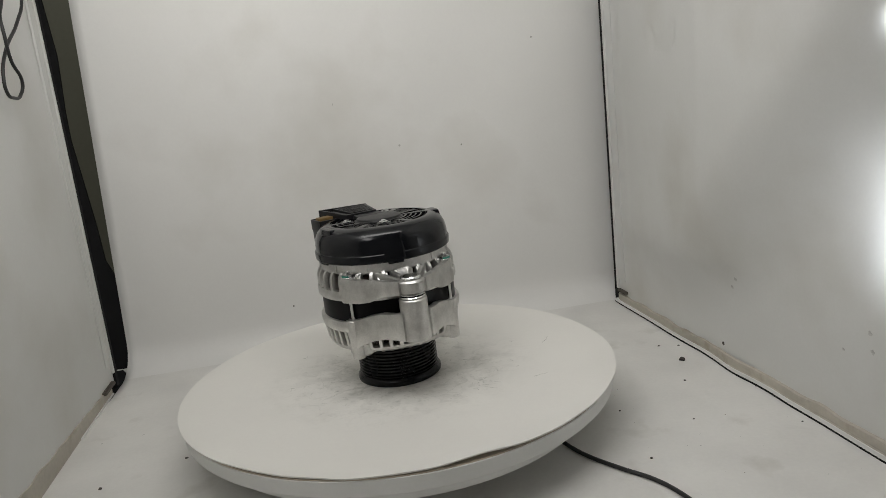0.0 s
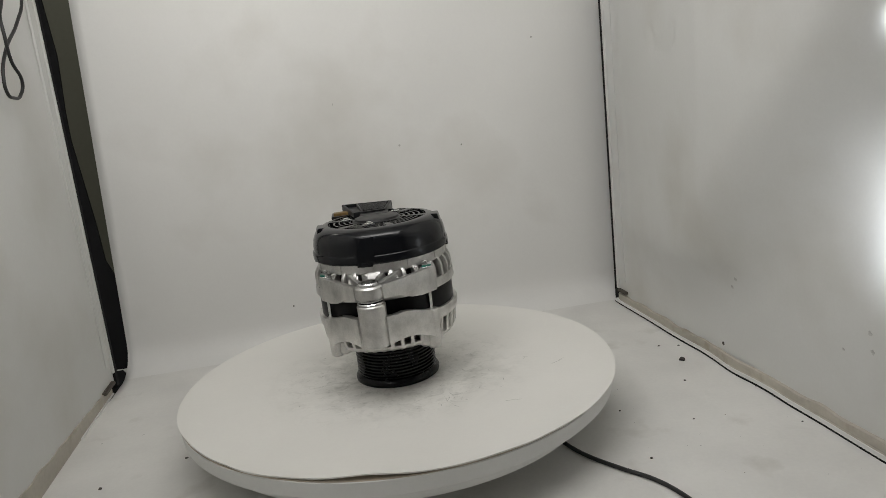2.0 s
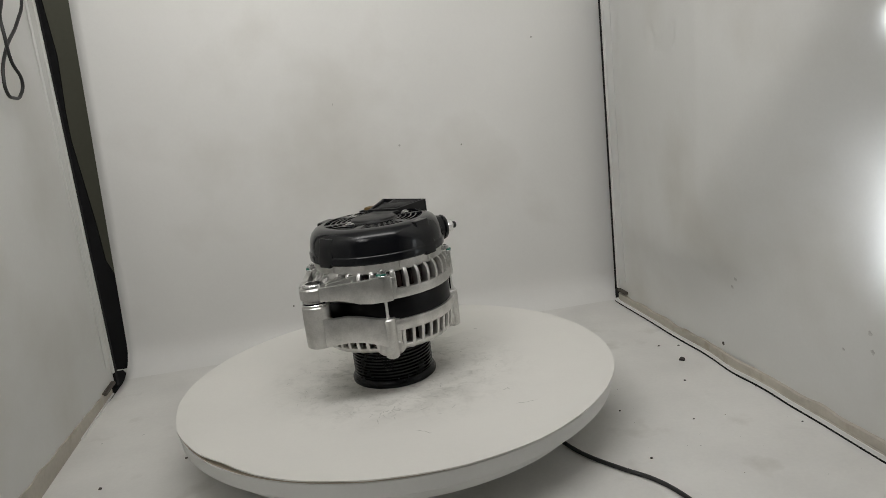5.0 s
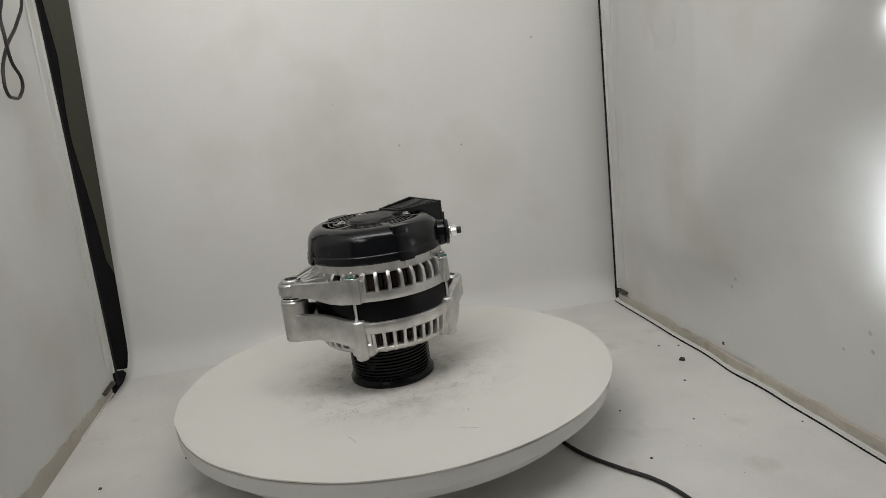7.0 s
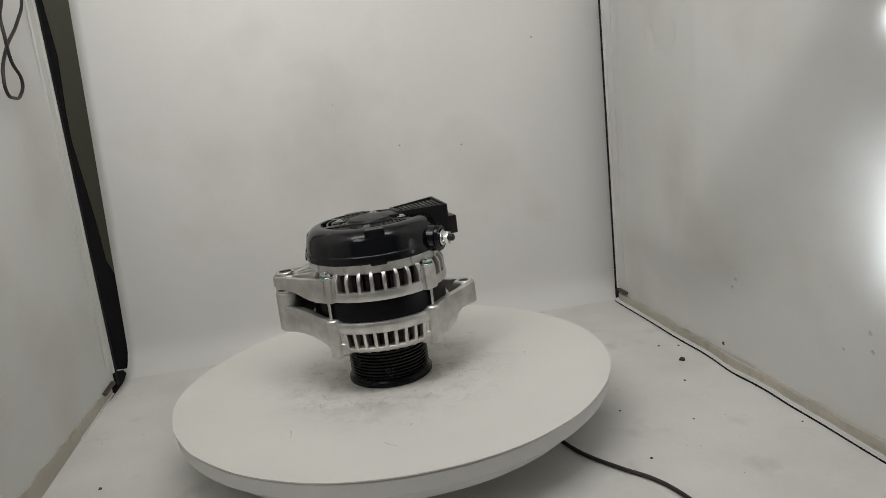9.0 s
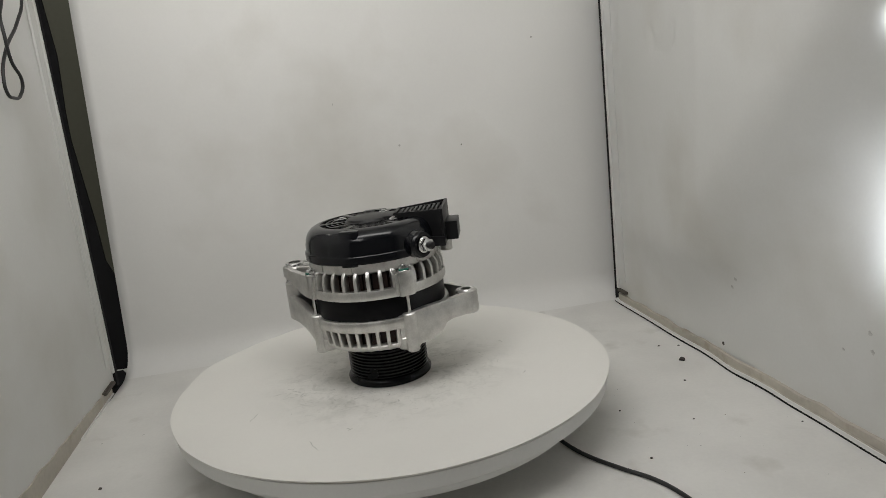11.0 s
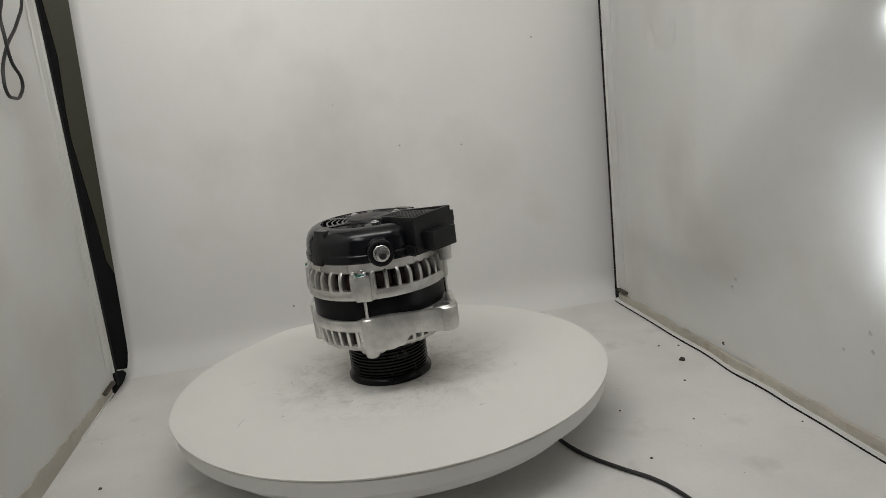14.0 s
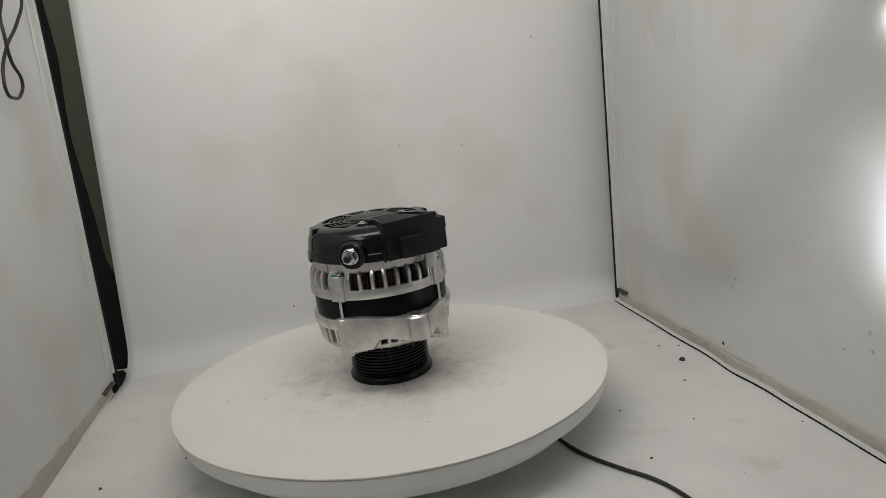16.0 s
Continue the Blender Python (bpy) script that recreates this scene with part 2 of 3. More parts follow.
def sweep_sheet():
    """One sheet: the floor, a cove and the back, hung from above."""
    bm = bmesh.new()
    rows = []
    nx = 60
    cove = 0.045
    prof = [(-1.05, 0.0)] + [(-1.05 + 0.05 * i, 0.0) for i in range(1, 20)] + [(-cove, 0.0)]
    prof += [(-cove + cove * math.sin(radians(a)), cove * (1 - math.cos(radians(a)))) for a in range(10, 91, 10)]
    prof += [(0.0, cove + 0.02 * i) for i in range(1, 39)]
    for i in range(nx + 1):
        s = i / nx
        row = []
        for d, h in prof:
            back = LEFT_BACK.lerp(RIGHT_BACK, s)
            x = back.x
            lean = 0.031 * h if s < 0.5 else -0.030 * h
            x += lean * abs(2 * s - 1)
            if d < -0.05:
                x += (-d) * (-0.02 + 0.04 * s) * (1 if s < 0.5 else 2)
            y = back.y + d + (ripple(s, h * 1.5, 3.0, 0.011) * min(1, h / 0.1) * min(1, 6 * s, 6 * (1 - s)))
            z = FLOOR + h + (0.0008 * noise.noise((x * 6, y * 6, 1.0)) if h == 0 else 0)
            row.append(bm.verts.new((x, y, z)))
        rows.append(row)
    for a, b in zip(rows, rows[1:]):
        for k in range(len(prof) - 1):
            bm.faces.new((a[k], b[k], b[k + 1], a[k + 1]))
    o = part("backdrop_sheet", bm, SHEET, None, "", 60)
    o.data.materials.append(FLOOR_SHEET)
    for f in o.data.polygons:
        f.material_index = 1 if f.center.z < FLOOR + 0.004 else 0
    sol = o.modifiers.new("thickness", "SOLIDIFY")
    sol.thickness, sol.offset = 0.001, -1
    return tagged(o, "white PVC sheet sweeping from floor up to back wall", "backdrop", kind="structure")


BACKDROP = sweep_sheet()

# table under the tent, and the room round it
tagged(part("table_top", box(-0.75, 0.75, -1.0, 0.75, -0.10, FLOOR - 0.004, 0.003), ROOM), "grey table top under the white sheet", "table top", kind="structure")
for x, y in ((-0.68, -0.93), (0.68, -0.93), (-0.68, 0.68), (0.68, 0.68)):
    tagged(part("table_leg", box(x - 0.03, x + 0.03, y - 0.03, y + 0.03, -0.9, -0.10, 0.003), ROOM), "grey square table leg", "table leg", "table legs", "structure")
for nm, b6, m in (("wall_north", (-2, 2, 1.5, 1.6, -0.9, 1.8), OLIVE), ("wall_south", (-2, 2, -2.6, -2.5, -0.9, 1.8), ROOM),
                  ("wall_west", (-2.1, -2, -2.5, 1.5, -0.9, 1.8), ROOM), ("wall_east", (2, 2.1, -2.5, 1.5, -0.9, 1.8), ROOM),
                  ("floor", (-2.1, 2.1, -2.6, 1.6, -1.0, -0.9), ROOM), ("ceiling", (-2.1, 2.1, -2.6, 1.6, 1.8, 1.9), ROOM)):
    tagged(part(nm, box(*b6), m), "plain painted room surface beyond the tent", "wall", kind="structure")
tagged(part("tent_roof", box(-0.46, 0.46, -0.42, 0.42, 0.755, 0.765, 0.002), HEM), "white fabric roof of the photo tent", "tent roof", kind="structure")
tagged(part("light_panel", box(-0.34, 0.28, -0.40, -0.30, 0.735, 0.752, 0.003), HEM), "white lamp housing under the tent roof", "lamp", kind="structure")


def side_panel(name, back, front, lean, flip, label, waves, foot):
    """A fabric wall on a frame: cloth, hems, black edge strip, black floor shade strip and a dirty welded foot strip.
    """
    thing = new(name)
    tagged(thing, label, "tent panel", "tent side panels", "structure")
    back, front = Vector(back), Vector(front)
    along = Vector((*(front - back), 0))
    up = Vector((lean, 0, 0.80))
    o = Vector((*back, FLOOR + 0.008))
    out = along.cross(up).normalized() * (-1 if flip else 1)   # into the tent
    def at(s, h, d=0.0):
        return o + along * s + up * (h / 0.80) + out * d
    def relief(s, t):
        edge = min(1, s / 0.09) * min(1, max(0, t - 0.045) / 0.1)
        if flip:
            return -edge * (ripple(s, t, waves, 0.018) - 0.002)
        # a bulge added so the lower cloth darkens like a diagonal shadow, and a pinch above it
        d = 0.671 * (s * 0.75 - 0.353) - 0.741 * (t * 0.8 - 0.2405)
        k = min(1, max(0, (d + 0.012) / 0.13))
        shade_fold = 0.036 * (1 - k * k * (3 - 2 * k)) * min(1, s / 0.40)
        q = math.hypot((s - 0.285) * 0.75, (t - 0.475) * 0.8)
        pinch = 0.0035 * math.exp(-((q - 0.035) / 0.007) ** 2) * (1 if t < 0.475 and s < 0.33 else 0.2)
        return edge * (ripple(s, t, waves, 0.007) - 0.002 + shade_fold - pinch)
    bm = grid(o, along, up, 120, 90, relief, -0.012 if flip else 0.012)
    part("cloth", bm, PANEL, thing, "", 60)
    def strip(s0, s1, h0, h1, d0, d1, n=1, wave=0.0, rise=0.0, rag=0.0):
        b = bmesh.new()
        for i in range(n):
            a, c = s0 + (s1 - s0) * i / n, s0 + (s1 - s0) * (i + 1) / n
            ws = [wave * max(0.15, min(1.0, 4 * q - 0.9)) * noise.noise((q * 11, 2.0, waves)) for q in (a, c)]
            tops = [h1 + rise * q + rag * noise.noise((q * 23, 5.0, waves)) for q in (a, c)]
            vs = [b.verts.new(at(s, h, d + dw)) for s, dw, top in ((a, ws[0], tops[0]), (c, ws[1], tops[1])) for h in (h0, top) for d in (d0, d1)]
            for f in ((0, 1, 3, 2), (4, 6, 7, 5), (0, 4, 5, 1), (2, 3, 7, 6), (0, 2, 6, 4), (1, 5, 7, 3)):
                b.faces.new([vs[k] for k in f])
        bmesh.ops.remove_doubles(b, verts=b.verts, dist=1e-6)
        return b
    part("side_hem", strip(0.0, 0.035, 0.03, 0.80, -0.001, 0.0016), PANEL, thing, "welded side hem")
    part("edge_piping", strip(0.0, 0.007, 0.016, 0.80, -0.004, 0.0034), PANEL, thing, "white raised piping")
    if flip:
        part("foot_strip", strip(0.03, 1.0, -0.0078, 0.0045, -0.006, 0.0014, n=90, rise=0.022, rag=0.003), DIRTY_HEM, thing, "yellowed dirty strip along the foot")
        part("foot_hem", strip(0.03, 0.24, -0.0078, -0.0052, -0.002, 0.0032, n=20, wave=0.002), HEM, thing, "pale creased hem along the floor")
    else:
        part("foot_strip", strip(0.01, 1.0, -0.0004, 0.0088, 0.0, 0.0045, n=90, wave=0.005, rag=0.004), DIRTY_HEM, thing, "yellowed dirty strip along the foot")
        part("foot_hem", strip(0.0, 1.0, -0.0042, -0.0002, 0.0, 0.0068, n=90, wave=0.005), HEM, thing, "pale creased hem along the floor")
        part("foot_seam", strip(0.02, 1.0, -0.0004, 0.0006, 0.0, 0.0056, n=90, wave=0.005), DIRTY_HEM, thing)
        # black strip that stands in for the shadow line between hem and floor
        part("foot_cloth", strip(-0.004, 1.0, -0.0074, -0.0044, -0.006, 0.0062, n=90, wave=0.005), BLACK_FILL, thing, "black strip for the shade under the hem")
    part("edge_cloth", strip(-0.016 if flip else -0.0105, -0.0005, -0.004, 0.80, -0.008, 0.003), BLACK_FILL, thing, "black strip along the back edge")
    part("corner_bracket", strip(0.018, 0.085, 0.0046, 0.0082, 0.0, 0.0050) if flip else strip(0.008, 0.042, 0.0120, 0.0158, 0.0, 0.005), RUST, thing, "rusty brown corner bracket")
    return thing


RIGHT_PANEL = side_panel("tent_panel", (0.3505, 0.3143), (0.4043, -0.4338), -0.003, False, "white creased fabric side panel with yellowed dirty foot", 5.0, 0.011)
side_panel("tent_panel", (-0.3709, 0.2271), (-0.3138, -0.4103), -0.004, True, "white fabric side panel with black edge and cable", 9.0, 0.018)

# black sheet in the gap beside the backdrop
gap = bmesh.new()
line = ((-0.3943, 0.4469), (-0.3893, 0.3760), (-0.3934, 0.3037), (-0.3937, 0.2665), (-0.3904, 0.2283), (-0.3871, 0.1895), (-0.3837, 0.1500), (-0.3812, 0.1000), (-0.3720, 0.0760), (-0.3700, -0.0135), (-0.3700, -0.0500))
edge = [(line[0][0] - 0.01, 0.60), *line, (line[-1][0] + 0.004, FLOOR + 0.002), (-0.46, FLOOR + 0.002), (-0.46, 0.60)]
front = [gap.verts.new((x, 0.305, z)) for x, z in edge]
rear = [gap.verts.new((x, 0.309, z)) for x, z in edge]
gap.faces.new(front), gap.faces.new(rear[::-1])
for i in range(len(edge)):
    j = (i + 1) % len(edge)
    gap.faces.new((front[i], front[j], rear[j], rear[i]))
tagged(part("dark_curtain", gap, BLACK_FILL), "black sheet hanging behind the tent corner", "cloth", kind="structure")

# flat black patch on the floor in the same gap
tagged(part("dark_gap", prism([(x, y, FLOOR + 0.0004, FLOOR + 0.0012) for x, y in ((-0.3608, 0.1190), (-0.3642, 0.1963), (-0.3708, 0.2779), (-0.3860, 0.3020), (-0.4000, 0.3020), (-0.3740, 0.2000), (-0.3616, 0.1190))]), BLACK_FILL),
       "black patch on the floor in the gap beside the panel's foot", "cloth", kind="structure")

# creases in the right panel and specks on the sheet
for pts in (((0.3804, -0.1436, 0.3100), (0.3809, -0.1499, 0.2920), (0.3817, -0.1621, 0.2694), (0.3827, -0.1756, 0.2514), (0.3835, -0.1863, 0.2383)),
            ((0.3621, 0.1108, 0.3417), (0.3625, 0.1056, 0.3256), (0.3633, 0.0942, 0.3107), (0.3648, 0.0734, 0.2988), (0.3666, 0.0491, 0.2881))):
    tagged(cable("crease", pts, 0.0002, PANEL, RIGHT_PANEL), "raised crease in the fabric")
bpy.context.view_layer.update()
for at, r in zip(((0.1326, 0.3293, 0.2038), (-0.1360, 0.3034, 0.0023), (-0.0464, 0.3121, 0.2785), (0.2497, 0.3406, 0.3448), (0.0432, 0.3207, 0.2123), (-0.1313, 0.3039, 0.2274)), (0.0011, 0.0011, 0.003, 0.0016, 0.0016, 0.001)):
    ok, place, normal, _ = BACKDROP.closest_point_on_mesh(at)
    bm = bmesh.new()
    bmesh.ops.create_circle(bm, cap_ends=True, segments=9, radius=r)
    for v in bm.verts:
        v.co *= 1 + 0.6 * noise.noise(v.co * 900 + Vector(at))
    speck = part("speck", bm, GRIT if r < 0.0012 else GRIME, BACKDROP, "", 0)
    speck.matrix_world = Matrix.Translation(place - Vector((0, 0.0006, 0))) @ Vector((0, -1, 0)).to_track_quat("Z", "Y").to_matrix().to_4x4()

for at, r in (((0.3727, -0.0004, 0.0513), 0.0022), ((0.3722, 0.0082, 0.0399), 0.0020), ((0.3856, -0.1787, 0.0438), 0.0020), ((0.3859, -0.1820, 0.0278), 0.0022), ((0.3706, 0.0341, -0.0348), 0.0020),
              ((0.3700, 0.0600, 0.1100), 0.0010), ((0.3760, -0.0500, 0.1900), 0.0010), ((0.3810, -0.1200, 0.2000), 0.0009), ((0.3840, -0.1500, 0.0200), 0.0016)):
    cloth = RIGHT_PANEL.children[0]
    ok, place, normal, _ = cloth.closest_point_on_mesh(at)
    bm = bmesh.new()
    bmesh.ops.create_circle(bm, cap_ends=True, segments=11, radius=r)
    for v in bm.verts:
        v.co *= 1 + 0.8 * noise.noise(v.co * 700 + Vector(at) * 50)
    speck = part("smudge", bm, GRIT if at[2] < -0.03 else SMUDGE, RIGHT_PANEL, "", 0)
    inward = normal if normal.x < 0 else -normal
    speck.matrix_world = Matrix.Translation(place + inward * 0.0003) @ inward.to_track_quat("Z", "Y").to_matrix().to_4x4()

# LED strip beside the panel
led = tagged(new("led_strip"), "white LED strip lamp standing beside the fabric panel", "lamp")
part("channel", box(0.376, 0.384, -0.262, -0.248, FLOOR, 0.36, 0.001), ALU, led, "aluminium channel")

# cables
tagged(cable("hanging_cable", [(-0.3541, 0.1602, 0.58), (-0.3521, 0.1502, 0.4193), (-0.3498, 0.1248, 0.3936), (-0.3451, 0.0723, 0.3559), (-0.3436, 0.0556, 0.3330), (-0.3436, 0.0560, 0.3169), (-0.3449, 0.0701, 0.3125), (-0.3466, 0.0898, 0.3165), (-0.3451, 0.0952, 0.3287), (-0.3436, 0.0782, 0.3493), (-0.3433, 0.0748, 0.3751), (-0.3458, 0.0800, 0.3919), (-0.3469, 0.0926, 0.4099), (-0.3489, 0.1026, 0.58)], 0.0017, RUBBER),
       "black cable hanging in a loop before the panel", "cable")
tagged(cable("power_cable", [(0.09, -0.02, FLOOR + 0.003), (0.1282, -0.0354, FLOOR + 0.003), (0.1431, -0.0876, FLOOR + 0.003), (0.1570, -0.1219, FLOOR + 0.003), (0.1792, -0.1538, FLOOR + 0.003), (0.1990, -0.1784, FLOOR + 0.003), (0.2108, -0.2051, FLOOR + 0.003), (0.2180, -0.2368, FLOOR + 0.003), (0.24, -0.36, FLOOR + 0.003), (0.3, -0.7, FLOOR + 0.003)], 0.0019, RUBBER),
       "black power cable lying on the white floor", "cable")

# crumbs on the floor
rng = random.Random(4)


def crumb(x, y, z, r):
    bm = bmesh.new()
    bmesh.ops.create_icosphere(bm, subdivisions=2, radius=r)
    for v in bm.verts:
        v.co *= 1 + 0.5 * noise.noise(v.co * (1.3 / r) + Vector((x * 90, y * 70, 0)))
        v.co.z *= 0.6
    low = min(v.co.z for v in bm.verts)
    o = part("crumb", bm, GRIT)
    o.location = (x, y, z - low - 0.0002)
    return tagged(o, "small dark grit crumb lying on the white floor", "crumb", "grit crumbs")


for x, y, r in ((0.3323, 0.0603, 0.0036), (0.3268, 0.1136, 0.0014), (0.3493, 0.1065, 0.0013), (0.3098, 0.0047, 0.0014), (0.3698, -0.0334, 0.0012), (0.2182, -0.0441, 0.0012), (0.2779, -0.0829, 0.0010), (0.2109, -0.1416, 0.0013), (-0.2207, -0.0091, 0.0017), (-0.3273, 0.0554, 0.0012), (-0.2849, 0.0635, 0.0011), (-0.2911, -0.0483, 0.0018), (0.3660, -0.1186, 0.0011)):
    crumb(x, y, FLOOR + 0.0004, r)


# dust and flakes that nobody could count
bm = bmesh.new()
for k in range(260):
    x, y = rng.uniform(-0.36, 0.37), rng.uniform(-0.30, 0.28)
    if math.hypot(x, y) < 0.17:
        continue
    r = rng.choice((0.0003, 0.0004, 0.0005, 0.0008))
    a0 = rng.uniform(0, 6.28)
    lo = [bm.verts.new((x + r * (0.5 + rng.random()) * math.cos(a0 + q), y + r * (0.5 + rng.random()) * math.sin(a0 + q), FLOOR + 0.0002)) for q in (0, 1.3, 2.6, 3.9, 5.2)]
    tip = bm.verts.new((x, y, FLOOR + 0.0012))
    for i in range(5):
        bm.faces.new((lo[i], lo[(i + 1) % 5], tip))
tagged(part("floor_dust", bm, GRIT, None, "", 0), "dark dust flakes scattered over the white floor", "dust", kind="stuff")


# ---- turntable ----
def wobble(a, k):
    v = pol(a, 1.0)
    return noise.noise((v.x * 2.2 + k, v.y * 2.2, k)) + 0.5 * noise.noise((v.x * 6, v.y * 6 + k, k))


def turntable():
    thing = tagged(new("turntable"), "round white motorised turntable covered with a worn card disc", "turntable")
    dx, dy = DISC_AT
    # card on top: an uneven edge that lifts and sags
    bm = bmesh.new()
    n, rings = 240, 26
    top = [[], []]
    for side, dz in ((0, 0.0), (1, -0.0011)):
        for k in range(1, rings + 1):
            f = k / rings
            row = []
            for i in range(n):
                a = 360 * i / n
                lift = max(0.0, math.cos(radians(a - 268))) ** 3
                r = f * (0.2165 + 0.0012 * wobble(a, 4.0) - 0.0035 * lift * (0.6 + 0.8 * wobble(a * 1.0, 7.0)))
                z = 0.0030 * f * f + f ** 10 * (0.0004 + 0.0030 * lift * (0.5 + 1.4 * wobble(a, 2.0)))
                row.append(bm.verts.new((*(pol(a, r)), max(z, 0.0) + dz)))
            top[side].append(row)
    for side in (0, 1):
        c = bm.verts.new((0, 0, 0.0 if side == 0 else -0.0011))
        for i in range(n):
            bm.faces.new((c, top[side][0][i], top[side][0][(i + 1) % n]))
        for a, b in zip(top[side], top[side][1:]):
            for i in range(n):
                j = (i + 1) % n
                bm.faces.new((a[i], b[i], b[j], a[j]))
    for i in range(n):
        j = (i + 1) % n
        bm.faces.new((top[0][-1][i], top[1][-1][i], top[1][-1][j], top[0][-1][j]))
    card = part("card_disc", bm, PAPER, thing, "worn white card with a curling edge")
    disc = part("disc", lathe([(0, -0.0014), (0.10, -0.0008), (0.160, 0.0001), (0.2130, 0.0014), (0.2148, 0.0002), (0.2132, -0.0128), (0.2118, -0.0143), (0, -0.0143)], 160), FOAM, thing, "white painted disc")
    glue = part("card_backing", lathe([(0, -0.0012), (0.10, -0.0006), (0.160, 0.0003), (0.2140, 0.0017), (0.2141, 0.0008), (0.160, -0.0006), (0, -0.0018)], 160), EDGE, thing, "brown card backing")
    lower = part("lower_plate", lathe([(0, -0.0145), (0.1975, -0.0145), (0.1985, -0.0160), (0.1955, -0.0285), (0.194, -0.030), (0, -0.030)], 160), FOAM, thing)
    for o in (card, disc, glue, lower):
        o.location = (dx, dy, 0)
    part("pedestal", lathe([(0, -0.030), (0.135, -0.030), (0.14, -0.034), (0.145, FLOOR + 0.003), (0.143, FLOOR + 0.0008), (0, FLOOR + 0.0008)], 96), FOAM, thing)
    # scratches on the card
    bm = bmesh.new()
    def stroke(ang, r, turn, length, width):
        p = pol(ang, r)
        d = pol(turn, 1)
        s = Vector((-d.y, d.x))
        k = 6
        pts = []
        for i in range(k + 1):
            q = p + d * length * (i / k - 0.5) + s * length * 0.12 * noise.noise((ang, i * 0.5, r * 40))
            pts.append((q, width * (0.25 + 0.75 * math.sin(math.pi * (i + 0.3) / (k + 0.6)))))
        rows = [[bm.verts.new((*(q + s * h * w), 0.0003 + 0.0030 * (q.length / 0.2165) ** 2)) for h in (-0.5, 0.5)] for q, w in pts]
        for a, b in zip(rows, rows[1:]):
            bm.faces.new((a[0], a[1], b[1], b[0]))
    r2 = random.Random(11)
    for i in range(26):
        stroke(r2.uniform(0, 360), r2.uniform(0.055, 0.135), r2.uniform(0, 360), r2.uniform(0.002, 0.007), r2.uniform(0.0004, 0.0012))
    for i in range(16):
        stroke(320 + r2.gauss(0, 5), 0.108 + r2.gauss(0, 0.006), 330 + r2.gauss(0, 25), r2.uniform(0.004, 0.010), r2.uniform(0.0004, 0.0009))
    for i in range(130):
        # fine strokes that the feet of turned parts left, most of them across the radius
        a = r2.uniform(0, 360)
        stroke(a, 0.050 + 0.062 * r2.random() ** 1.3, a + 90 + r2.gauss(0, 35), r2.uniform(0.003, 0.010), r2.uniform(0.00015, 0.00035))
    stroke(333, 0.152, 20, 0.016, 0.0009)
    stroke(8, 0.165, 60, 0.02, 0.0007)
    marks = part("scuff_marks", bm, GRIME, thing, "grey scratches and scuffs", 0)
    tagged(marks, kind="stuff")
    return thing


TABLE = turntable()


# ---- alternator ----
BOLTS = (238.2, 327.6, 57.0, 145.5)
LUG, EAR = (283.0, 0.0885), (110.5, 0.0872)
N_DIR, S_DIR = 114.0, 204.0     # directions of the regulator box
STUD = 74.2                     # direction of the terminal


def ns(n, s):
    return pol(N_DIR, n) + pol(S_DIR, s)


def ns_box(n0, n1, s0, s1, z0, z1, w=0.001, zi=None):
    """A block in the regulator's directions; zi: top at its inner side."""
    zi = z1 if zi is None else zi
    return prism([(*ns(n0, s0), z0, zi), (*ns(n1, s0), z0, z1), (*ns(n1, s1), z0, z1), (*ns(n0, s1), z0, zi)], w)


def fin(ang, prof, thick, w=0.0007):
    """A rib that stands out at an angle: its (radius, height) outline, thick across."""
    bm = bmesh.new()
    d, e = pol(ang, 1.0), pol(ang + 90, thick / 2)
    sides = [[bm.verts.new((*(d * r + e * k), z)) for r, z in prof] for k in (-1, 1)]
    n = len(prof)
    for i in range(n):
        j = (i + 1) % n
        bm.faces.new((sides[0][i], sides[0][j], sides[1][j], sides[1][i]))
    bm.faces.new(sides[0][::-1])
    bm.faces.new(sides[1])
    bmesh.ops.recalc_face_normals(bm, faces=bm.faces)
    soften(bm, w, 2, 25)
    return bm


def rib_angles(pitch, margin):
    """Angles of the ribs, evenly set between each two bolts."""
    out = []
    for i, b in enumerate(BOLTS):
        span = (BOLTS[(i + 1) % 4] - b) % 360 - 2 * margin
        n = round(span / pitch)
        out += [b + margin + span * k / n for k in range(n + 1)]
    return out


REAR_FIN = ((0.0580, 0.1040), (0.0672, 0.1040), (0.0674, 0.1120), (0.0670, 0.1160), (0.0658, 0.1193), (0.0638, 0.1220), (0.0612, 0.1242), (0.0585, 0.1252))
DRIVE_FIN = ((0.0540, 0.0448), (0.0596, 0.0450), (0.0628, 0.0474), (0.0654, 0.0530), (0.0672, 0.0665), (0.0676, 0.0690), (0.0600, 0.0690))


